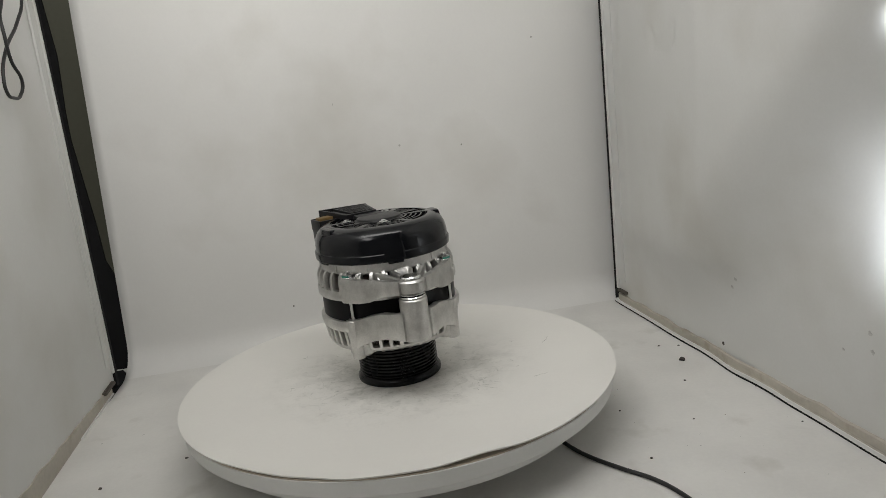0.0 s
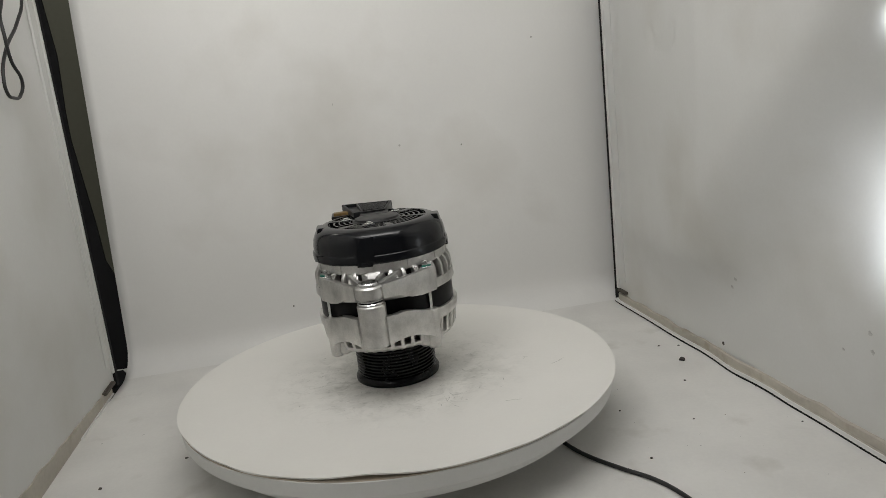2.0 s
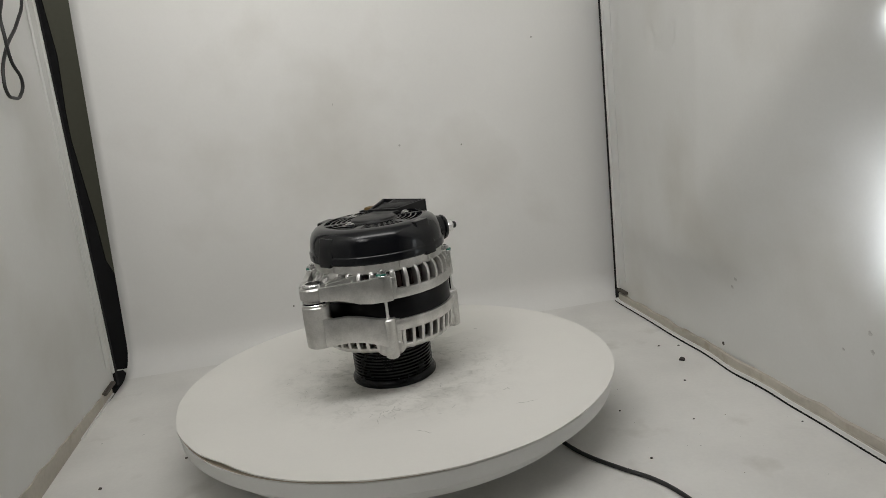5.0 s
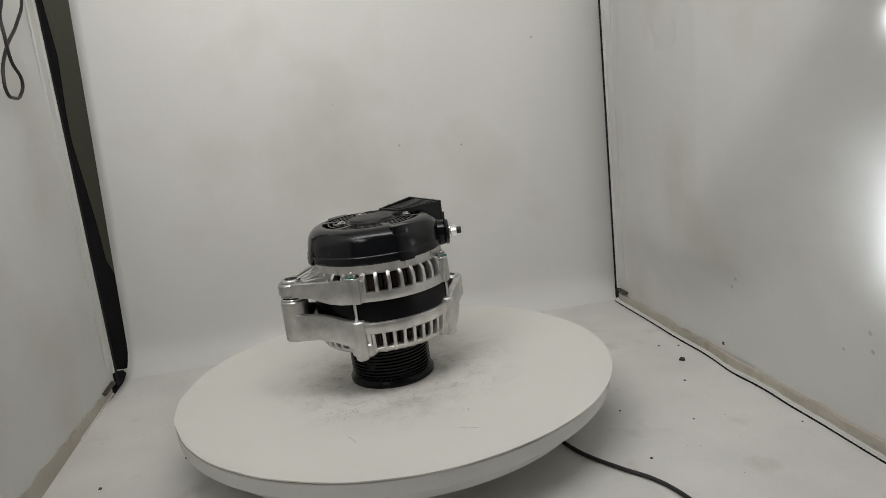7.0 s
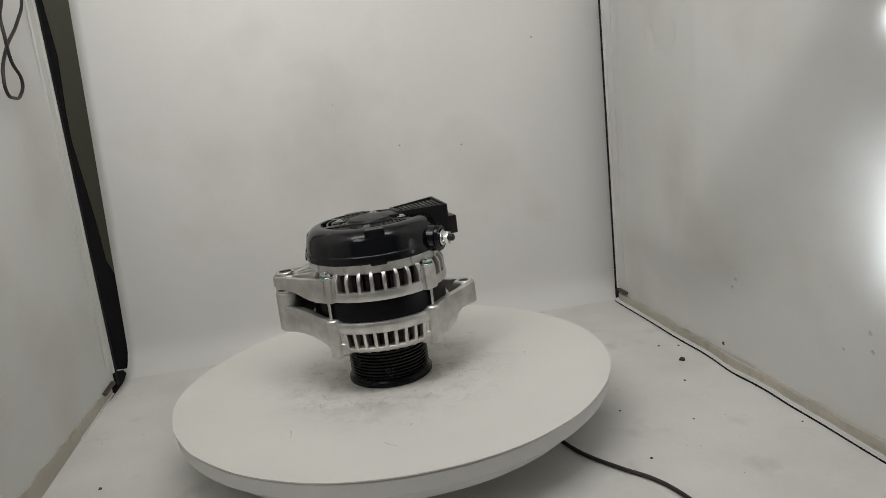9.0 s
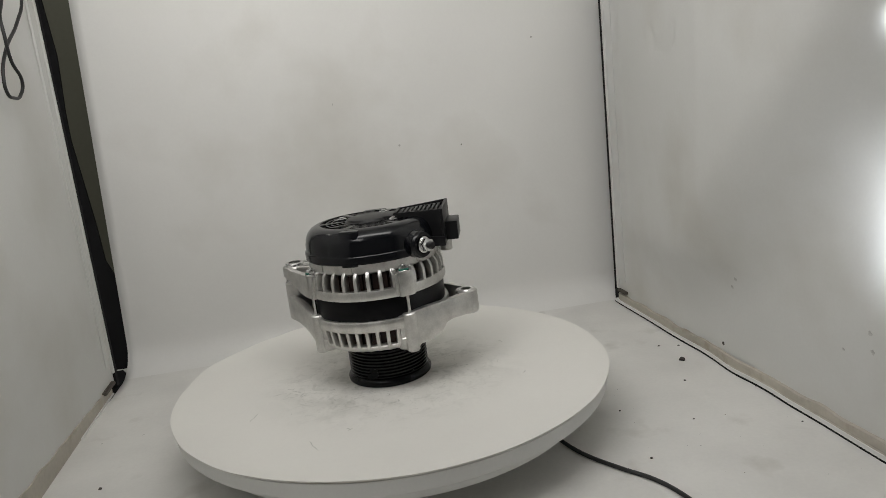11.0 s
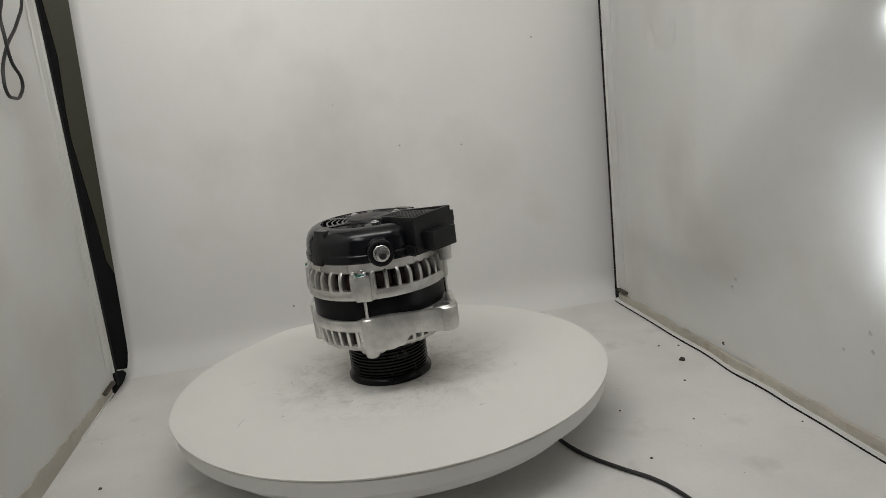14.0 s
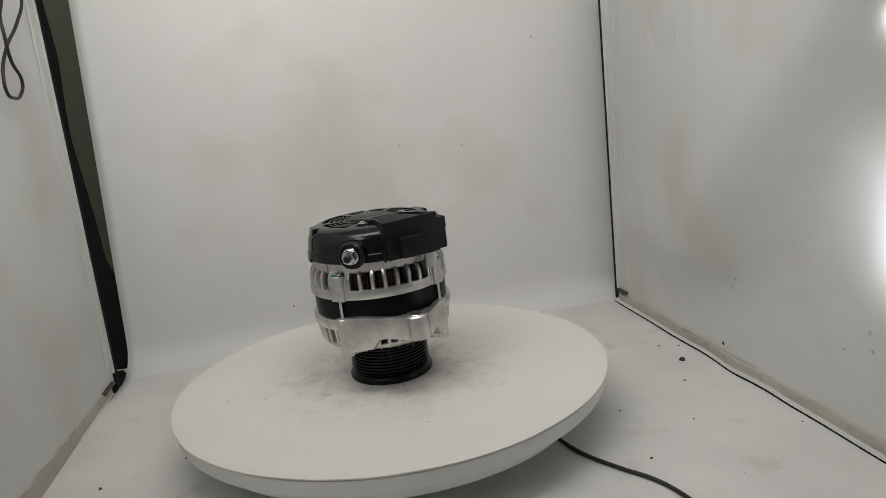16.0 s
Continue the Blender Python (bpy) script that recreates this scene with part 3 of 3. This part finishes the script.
def drive_housing():
    bm = lathe([(0.0600, 0.0662), (0.0668, 0.0660), (0.0680, 0.0672), (0.0688, 0.0715), (0.0689, 0.0752), (0.0680, 0.0768), (0.0625, 0.0768), (0.0600, 0.0662)], 128)
    lathe([(0.020, 0.0455), (0.050, 0.0440), (0.0565, 0.0444), (0.0602, 0.0458), (0.0630, 0.0482), (0.0641, 0.0508), (0.0630, 0.0518), (0.0580, 0.0530), (0.054, 0.0500), (0.020, 0.0500), (0.020, 0.0455)], 128, bm)
    lathe([(0.020, 0.0400), (0.026, 0.0400), (0.027, 0.0410), (0.028, 0.0460), (0.020, 0.0460), (0.020, 0.0400)], 64, bm)
    for a in rib_angles(8.1, 11.0):
        join(bm, fin(a, DRIVE_FIN, 0.0034))
    for b in BOLTS:
        # a column for the bolt, with flanks that run into the housing
        join(bm, drum(*pol(b, 0.0662), 0.0062, 0.0418, 0.0796, 0.0012, 28, 0.0070))
        join(bm, sector(b - 9.5, b + 9.5, 0.0540, 0.0640, 0.0470, 0.0780, 8, 0.0025, top=(0.0540, 0.0692)))
        for e in (-5.0, 5.0):
            join(bm, drum(*pol(b + e, 0.0605), 0.0066, 0.0436, 0.0570, 0.0020, 24))
    # mounting lug: a thick bored boss, with a plate from it to the bolts on either side
    lx = pol(*LUG)
    join(bm, drum(*lx, 0.0128, 0.0630, 0.1016, 0.0012, 40, 0.0126, hole=0.0056))
    for b, side in ((BOLTS[0], 1), (BOLTS[1], -1)):
        p, q = pol(b, 0.0685), pol(LUG[0] - side * 6.5, LUG[1] + 0.0045)
        join(bm, web([(p, 0.0500, 0.0796), (p.lerp(q, 0.14), 0.0560, 0.0812), (p.lerp(q, 0.4), 0.0618, 0.0858), (p.lerp(q, 0.62), 0.0642, 0.0885), (p.lerp(q, 0.8), 0.0644, 0.0885), (q, 0.0640, 0.0900)], 0.0070))
        join(bm, web([(pol(b, 0.0640), 0.0600, 0.0700), (pol(LUG[0], 0.0840), 0.0632, 0.0700)], 0.0050, 0.0008))
    join(bm, prism([(*pol(BOLTS[0] + 2, 0.063), 0.0640, 0.0680), (*pol(LUG[0] - 7, 0.090), 0.0636, 0.0680), (*pol(LUG[0] + 7, 0.090), 0.0636, 0.0680), (*pol(BOLTS[1] - 2, 0.063), 0.0640, 0.0680), (*pol(LUG[0], 0.0615), 0.0640, 0.0680)], 0.001))
    # the other ear, lower, with a bushed hole
    ex = pol(*EAR)
    join(bm, drum(*ex, 0.0112, 0.0592, 0.0822, 0.0014, 40, 0.0108, hole=0.0050))
    for b, side in ((BOLTS[2], 1), (BOLTS[3], -1)):
        p, q = pol(b, 0.0685), pol(EAR[0] - side * 5.0, EAR[1] + 0.0045)
        join(bm, web([(p, 0.0480, 0.0796), (p.lerp(q, 0.12), 0.0476, 0.0806), (p.lerp(q, 0.30), 0.0486, 0.0812), (p.lerp(q, 0.45), 0.0520, 0.0812), (p.lerp(q, 0.54), 0.0598, 0.0812), (p.lerp(q, 0.66), 0.0616, 0.0812), (p.lerp(q, 0.8), 0.0612, 0.0816), (q, 0.0602, 0.0818)], 0.0070))
    join(bm, prism([(*pol(BOLTS[2] + 3, 0.062), 0.0610, 0.0650), (*pol(EAR[0] - 7, 0.088), 0.0610, 0.0650), (*pol(EAR[0] + 7, 0.088), 0.0610, 0.0650), (*pol(BOLTS[3] - 3, 0.062), 0.0610, 0.0650), (*pol(EAR[0], 0.0610), 0.0610, 0.0650)], 0.001))
    return bm


def rear_housing():
    bm = lathe([(0.0640, 0.0965), (0.0676, 0.0968), (0.0683, 0.0982), (0.0680, 0.1040), (0.0674, 0.1056), (0.0625, 0.1056), (0.0620, 0.0965), (0.0640, 0.0965)], 128)
    lathe([(0.0540, 0.1204), (0.0612, 0.1206), (0.0626, 0.1218), (0.0632, 0.1325), (0.0560, 0.1330), (0.0540, 0.1198)], 128, bm)
    for a in rib_angles(10.2, 9.0):
        join(bm, fin(a, REAR_FIN, 0.0036, 0.0009))
    for k in range(12):
        # low seams on the collar under the cover
        join(bm, fin(14 + 30 * k, ((0.0600, 0.1235), (0.0640, 0.1235), (0.0639, 0.1318), (0.0600, 0.1318)), 0.0022, 0.0005))
    for b in BOLTS:
        join(bm, sector(b - 6.4, b + 6.4, 0.0540, 0.0712, 0.0958, 0.1192, 6, 0.0022, top=(0.0540, 0.0706)))
        join(bm, sector(b - 8.8, b + 8.8, 0.0540, 0.0690, 0.0966, 0.1172, 8, 0.0016, top=(0.0540, 0.0682)))
        for e in (-8.0, 8.0):
            join(bm, drum(*pol(b + e, 0.0640), 0.0026, 0.1150, 0.1222, 0.0007, 16, 0.0023))
    lx = pol(*LUG)
    join(bm, drum(*lx, 0.0126, 0.1066, 0.1184, 0.0016, 40, hole=0.0062))
    for b, side in ((BOLTS[0], 1), (BOLTS[1], -1)):
        p, q = pol(b, 0.0685), pol(LUG[0] - side * 6.5, LUG[1] + 0.0045)
        join(bm, web([(p, 0.0960, 0.1190), (p.lerp(q, 0.2), 0.0962, 0.1186), (p.lerp(q, 0.4), 0.0980, 0.1184), (p.lerp(q, 0.68), 0.1040, 0.1184), (q, 0.1064, 0.1188)], 0.0058))
    join(bm, prism([(*pol(BOLTS[0] + 3, 0.064), 0.1050, 0.1085), (*pol(LUG[0] - 7, 0.092), 0.1070, 0.1110), (*pol(LUG[0] + 7, 0.092), 0.1070, 0.1110), (*pol(BOLTS[1] - 3, 0.064), 0.1050, 0.1085), (*pol(LUG[0], 0.063), 0.1050, 0.1085)], 0.001))
    # stiffening ribs and cast lumps from the lug to the ring
    for da, e in ((-24, -5), (-9, -1.5), (9, 1.5), (24, 5)):
        join(bm, wall_block(pol(LUG[0] + da, 0.0590), pol(LUG[0] + e, 0.0830), 0.0042, (0.1080, 0.1222), (0.1100, 0.1176), 0.0012))
    for da, wide, h in ((-16.5, 4.5, 0.1238), (0.0, 5.2, 0.1262), (16.5, 4.0, 0.1240)):
        join(bm, sector(LUG[0] + da - wide, LUG[0] + da + wide, 0.0570, 0.0690, 0.1120, h - 0.003, 5, 0.0012, top=(0.0570, 0.0630)))
    return bm


def outward(bm, d):
    """Turns an upright shape along the terminal's stud, d out from its foot."""
    bmesh.ops.rotate(bm, verts=bm.verts, matrix=Euler((0, radians(90), radians(STUD))).to_matrix())
    bmesh.ops.translate(bm, verts=bm.verts, vec=(*pol(STUD, 0.0680 + d), 0.1396))
    return bm


def cover_clip(bm, a, half, r, top, slope):
    """A flat-fronted housing of a clip that stands out of the cover's round shoulder."""
    join(bm, sector(a - half, a + half, 0.0520, r, 0.1320, top, 6, 0.0014, top=(0.0500, r - slope)))
    for e in (-half, half):
        k = 1 if e > 0 else -1
        lo, hi = sorted((a + e, a + e + k * 4.5))
        join(bm, sector(lo, hi, 0.0520, r - 0.0018, 0.1320, top - 0.0040, 4, 0.0022, top=(0.0490, r - slope - 0.0040)))
    join(bm, sector(a - half * 0.72, a + half * 0.72, 0.0520, r - 0.0002, 0.1288, 0.1325, 5, 0.0006))


def end_cover():
    """Black cover: a rounded cup with arc slots in its top."""
    bm = lathe([(0.0630, 0.1310), (0.0648, 0.1302), (0.0657, 0.1312), (0.0659, 0.1368), (0.0654, 0.1378), (0.0646, 0.1384), (0.0644, 0.1440), (0.0632, 0.1500), (0.0610, 0.1548),
                (0.0575, 0.1584), (0.0535, 0.1603), (0.0500, 0.1610), (0.0478, 0.1610), (0.0475, 0.1580), (0.0540, 0.1568), (0.0600, 0.1500), (0.0630, 0.1310)], 160)
    for r0, r1 in ((0.0252, 0.0278), (0.0306, 0.0328), (0.0356, 0.0378), (0.0406, 0.0428), (0.0456, 0.0466)):
        lathe([(r0, 0.1576), (r0 + 0.0004, 0.1608), (r1 - 0.0004, 0.1608), (r1, 0.1576), (r0, 0.1576)], 128, bm)
    for k in range(6):
        a = k * 60 + 7
        join(bm, sector(a - 4.5, a + 4.5, 0.0235, 0.0490, 0.1576, 0.1611, 3, 0.0004))
    for a in (277.4, 185.7, 77.5):
        join(bm, drum(*pol(a, 0.0315), 0.0068, 0.1576, 0.1613, 0.0006, 28))
    cover_clip(bm, 278.8, 8.6, 0.0672, 0.1552, 0.0052)
    cover_clip(bm, 15.0, 9.0, 0.0666, 0.1606, 0.0066)
    cover_clip(bm, 207.0, 11.5, 0.0652, 0.1608, 0.0064)
    # shroud round the terminal, and the shoulder behind it
    join(bm, outward(drum(0, 0, 0.0150, 0.0, 0.0290, 0.0018, 40, 0.0122), -0.0262))
    join(bm, outward(drum(0, 0, 0.0126, 0.0, 0.0036, 0.0008, 40, 0.0120, hole=0.0086), 0.0020))
    join(bm, sector(STUD - 17, STUD + 16, 0.050, 0.0662, 0.1300, 0.1520, 10, 0.003, top=(0.045, 0.0590)))
    return bm


def hub_cap():
    """The cover's middle: a flat cap with a neck towards the regulator."""
    bm = lathe([(0, 0.1634), (0.0192, 0.1634), (0.0212, 0.1628), (0.0222, 0.1612), (0.0238, 0.1606), (0.0240, 0.1570), (0, 0.1570)], 96)
    join(bm, ns_box(0.0100, 0.0300, -0.0130, 0.0160, 0.1580, 0.1636, 0.0014))
    return bm


# plan of the regulator box: narrower towards the middle of the cover
REG = ((0.0260, -0.0095), (0.0745, -0.0194), (0.0757, 0.0335), (0.0260, 0.0215))


def reg_edge(f, side):
    """A point on the box's side walls, f from inner to outer."""
    a, b = (REG[0], REG[1]) if side < 0 else (REG[3], REG[2])
    return a[0] + (b[0] - a[0]) * f, a[1] + (b[1] - a[1]) * f


def reg_wall(f0, s0, f1, s1, thick, zp, zq, w=0.0006):
    """A wall over the box's plan: f from inner to outer, s across from 0 to 1."""
    def at(f, q):
        a, b = reg_edge(f, -1), reg_edge(f, 1)
        return ns(a[0] + (b[0] - a[0]) * q, a[1] + (b[1] - a[1]) * q)
    return wall_block(at(f0, s0), at(f1, s1), thick, zp, zq, w)


def regulator_box():
    return prism([(*ns(*REG[0]), 0.1450, 0.1634), (*ns(*REG[1]), 0.1312, 0.1642), (*ns(*REG[2]), 0.1312, 0.1646), (*ns(*REG[3]), 0.1450, 0.1634)], 0.0012)


# rims on the box: from and to (f, s), thickness, bottom and top at both ends
REG_RIMS = (((0.97, -0.01, 0.97, 1.01), 0.0028, (0.1320, 0.1662), (0.1320, 0.1680)),
            ((0.0, 0.02, 1.0, 0.02), 0.0026, (0.1500, 0.1650), (0.1350, 0.1662)),
            ((0.0, 0.98, 1.0, 0.98), 0.0024, (0.1500, 0.1650), (0.1350, 0.1680)),
            ((0.03, 0.0, 0.03, 1.0), 0.0034, (0.1500, 0.1654), (0.1500, 0.1654)),
            ((0.15, 0.70, 0.97, 0.70), 0.0022, (0.1500, 0.1652), (0.1500, 0.1672)),
            ((0.35, -0.04, 1.0, -0.04), 0.0024, (0.1310, 0.1420), (0.1310, 0.1400)))


def grille_bar(i):
    f = 0.16 + 0.088 * i
    return reg_wall(f, 0.06, f, 0.68, 0.0024, (0.1580, 0.1654 + 0.0008 * f), (0.1580, 0.1656 + 0.0014 * f), 0.0004)


def hex_nut(r, h, n=6, w=0.0006):
    return prism([(*pol(360 * i / n + 15, r), 0.0, h) for i in range(n)], w)


def moved(bm, xy, z=0.0):
    bmesh.ops.translate(bm, verts=bm.verts, vec=(xy[0], xy[1], z))
    return bm


def alternator():
    thing = tagged(new("alternator"), "silver cast aluminium car alternator with black cover and pulley", "alternator")
    # pulley with grooves over a flange
    prof = [(0.012, 0.0004), (0.0408, 0.0004), (0.0422, 0.0014), (0.0424, 0.0040), (0.0410, 0.0066), (0.0388, 0.0082)]
    pitch = 0.0033
    for i in range(9):
        z = 0.0082 + pitch * i
        prof += [(0.0380, z + 0.0004), (0.0397, z + pitch * 0.5 - 0.0005), (0.0397, z + pitch * 0.5 + 0.0005), (0.0380, z + pitch - 0.0003)]
    prof += [(0.0398, 0.0390), (0.0400, 0.0412), (0.0388, 0.0420), (0.012, 0.0422), (0.012, 0.0004)]
    part("pulley", lathe(prof, 96), PULLEY, thing, "black ribbed belt pulley")
    part("drive_housing", drive_housing(), ALU, thing, "silver cast drive end housing with vents")
    part("rear_housing", rear_housing(), ALU, thing, "silver cast rear housing with vents")
    part("stator", lathe([(0.050, 0.0750), (0.0645, 0.0750), (0.0653, 0.0760), (0.0653, 0.0968), (0.0645, 0.0980), (0.050, 0.0980), (0.050, 0.0750)], 128), STATOR, thing, "black laminated stator ring")
    # rotor coloured as the shade seen through the vents
    part("rotor", lathe([(0, 0.0495), (0.0500, 0.0500), (0.0505, 0.0750), (0.0500, 0.1295), (0, 0.1300)], 64), INNER_SHADE, thing)
    for nm, z0, z1 in (("lower_winding", 0.0520, 0.0745), ("upper_winding", 0.0985, 0.1190)):
        bm = bmesh.new()
        for i in range(48):
            a = 7.5 * i
            join(bm, sector(a + 0.8, a + 6.6, 0.0515, 0.0592 + 0.0012 * (i % 2), z0, z1, 1, 0.0, top=(0.050, 0.0580 + 0.0012 * (i % 2))))
        tagged(part(nm, bm, COPPER, thing, "lacquered copper winding"), kind="stuff")
    for b in BOLTS:
        part("through_bolt", moved(drum(0, 0, 0.0017, 0.0785, 0.0975, 0.0003, 16), pol(b, 0.0676)), STEEL, thing, "bright steel through bolt")
        bm = hex_nut(0.0046, 0.0040)
        join(bm, drum(0, 0, 0.0060, -0.0010, 0.0004, 0.0003, 24))
        join(bm, drum(0, 0, 0.0022, 0.0035, 0.0056, 0.0004, 12))
        head = part("bolt_head", moved(bm, pol(b, 0.0660), 0.1200), STEEL, thing, "zinc-plated hex bolt head")
        part("paint_mark", moved(sector(b - 75, b + 40, 0.0038, 0.0057, 0.0, 0.0013, 5), pol(b, 0.0660), 0.1202), GREEN, head, "green inspection paint mark")
    # spacer rings, a dark fill for the shade in their groove, and bolt eye of the lug
    lx = pol(*LUG)
    part("bolt_eye", moved(drum(0, 0, 0.0094, 0.1178, 0.1212, 0.0009, 32, hole=0.0062), lx), STEEL, thing, "shiny steel bushing eye")
    part("spacer_ring", moved(drum(0, 0, 0.0116, 0.1045, 0.1064, 0.0007, 32, hole=0.0056), lx), STEEL, thing, "shiny steel spacer ring")
    part("spacer_ring", moved(drum(0, 0, 0.0120, 0.1018, 0.1037, 0.0007, 32, hole=0.0056), lx), STEEL, thing, "shiny steel spacer ring")
    part("lug_bush", moved(drum(0, 0, 0.0100, 0.1010, 0.1070, 0.0003, 32, hole=0.0056), lx), INNER_SHADE, thing, "dark shade fill in the groove between the spacers")
    part("ear_rim", moved(drum(0, 0, 0.0076, 0.0816, 0.0826, 0.0004, 32, hole=0.0050), pol(*EAR)), ALU_CUT, thing, "machined rim of the ear's hole")
    # rear cover and what it carries
    part("rear_cover", end_cover(), PLASTIC, thing, "black glossy plastic cover with arc slots")
    part("hub_cap", hub_cap(), PLASTIC_MATT, thing, "black matt cap in the cover's middle")
    # solid black filling for the shade under the cover's slots
    part("cover_inside", lathe([(0, 0.1500), (0.0560, 0.1500), (0.0565, 0.1320), (0, 0.1318)], 64), INNER_SHADE, thing)
    reg = part("regulator_box", regulator_box(), PLASTIC_MATT, thing, "black ribbed plastic regulator box")
    for line, thick, zp, zq in REG_RIMS:
        part("rim", reg_wall(*line, thick, zp, zq, 0.0008), PLASTIC_MATT, reg)
    for i in range(9):
        part("grille_bar", grille_bar(i), PLASTIC_MATT, reg)
    plug = ns_box(0.0740, 0.0862, -0.0085, 0.0250, 0.1335, 0.1515, 0.001)
    part("plug_socket", plug, PLASTIC_MATT, reg, "black plug socket")
    conn = ns_box(0.0440, 0.0700, 0.0240, 0.0450, 0.1310, 0.1560, 0.002)
    for b4 in ((0.0440, 0.0700, 0.0240, 0.0262), (0.0440, 0.0700, 0.0430, 0.0452), (0.0440, 0.0466, 0.0240, 0.0452), (0.0676, 0.0702, 0.0240, 0.0452)):
        join(conn, ns_box(*b4, 0.1500, 0.1610, 0.0008))
    part("connector", conn, PLASTIC_MATT, reg, "black connector shroud")
    part("connector_insert", ns_box(0.0505, 0.0615, 0.0264, 0.0430, 0.1540, 0.1632, 0.0012), BRASS, reg, "brown brass insert")
    # terminal stud
    stud = part("terminal_stud", outward(drum(0, 0, 0.0034, 0, 0.0178, 0.0008, 20), 0.0), RUBBER, thing, "dark threaded terminal stud")
    part("washer", outward(drum(0, 0, 0.0076, 0, 0.0016, 0.0004, 32), 0.0056), STEEL, stud, "shiny flange washer")
    part("nut", outward(hex_nut(0.0066, 0.0062, 6, 0.0010), 0.0072), STEEL, stud, "shiny hex nut")
    # cover screws
    for a, r in ((277.4, 0.0300), (185.7, 0.0312), (77.5, 0.0338)):
        bm = drum(0, 0, 0.0042, 0.1612, 0.1622, 0.0003, 20)
        join(bm, moved(hex_nut(0.0026, 0.0016), (0, 0), 0.1620))
        part("cover_screw", moved(bm, pol(a, r)), STEEL, thing, "small shiny cover screw")
    # machined post beside the regulator
    part("support_post", moved(drum(0, 0, 0.0062, 0.1170, 0.1340, 0.0008, 20), pol(133.5, 0.0745)), ALU, thing, "cast support post")
    return thing


ALT = alternator()


# ---- what moves ----
def motions():
    walk(cam, [(0, CAM_POSE), (16, CAM_POSE)])
    rows, carried = [], []
    for i in range(9):
        t = 2.0 * i
        turn = TILT @ pose(*AXIS, 0, 0, 0, SPIN * t)
        rows.append((t, TABLE_TILT @ pose(*AXIS, 0, 0, 0, SPIN * t)))
        carried.append((t, turn @ pose(*ALT_AT, 0)))
    walk(TABLE, rows)
    walk(ALT, carried)


motions()
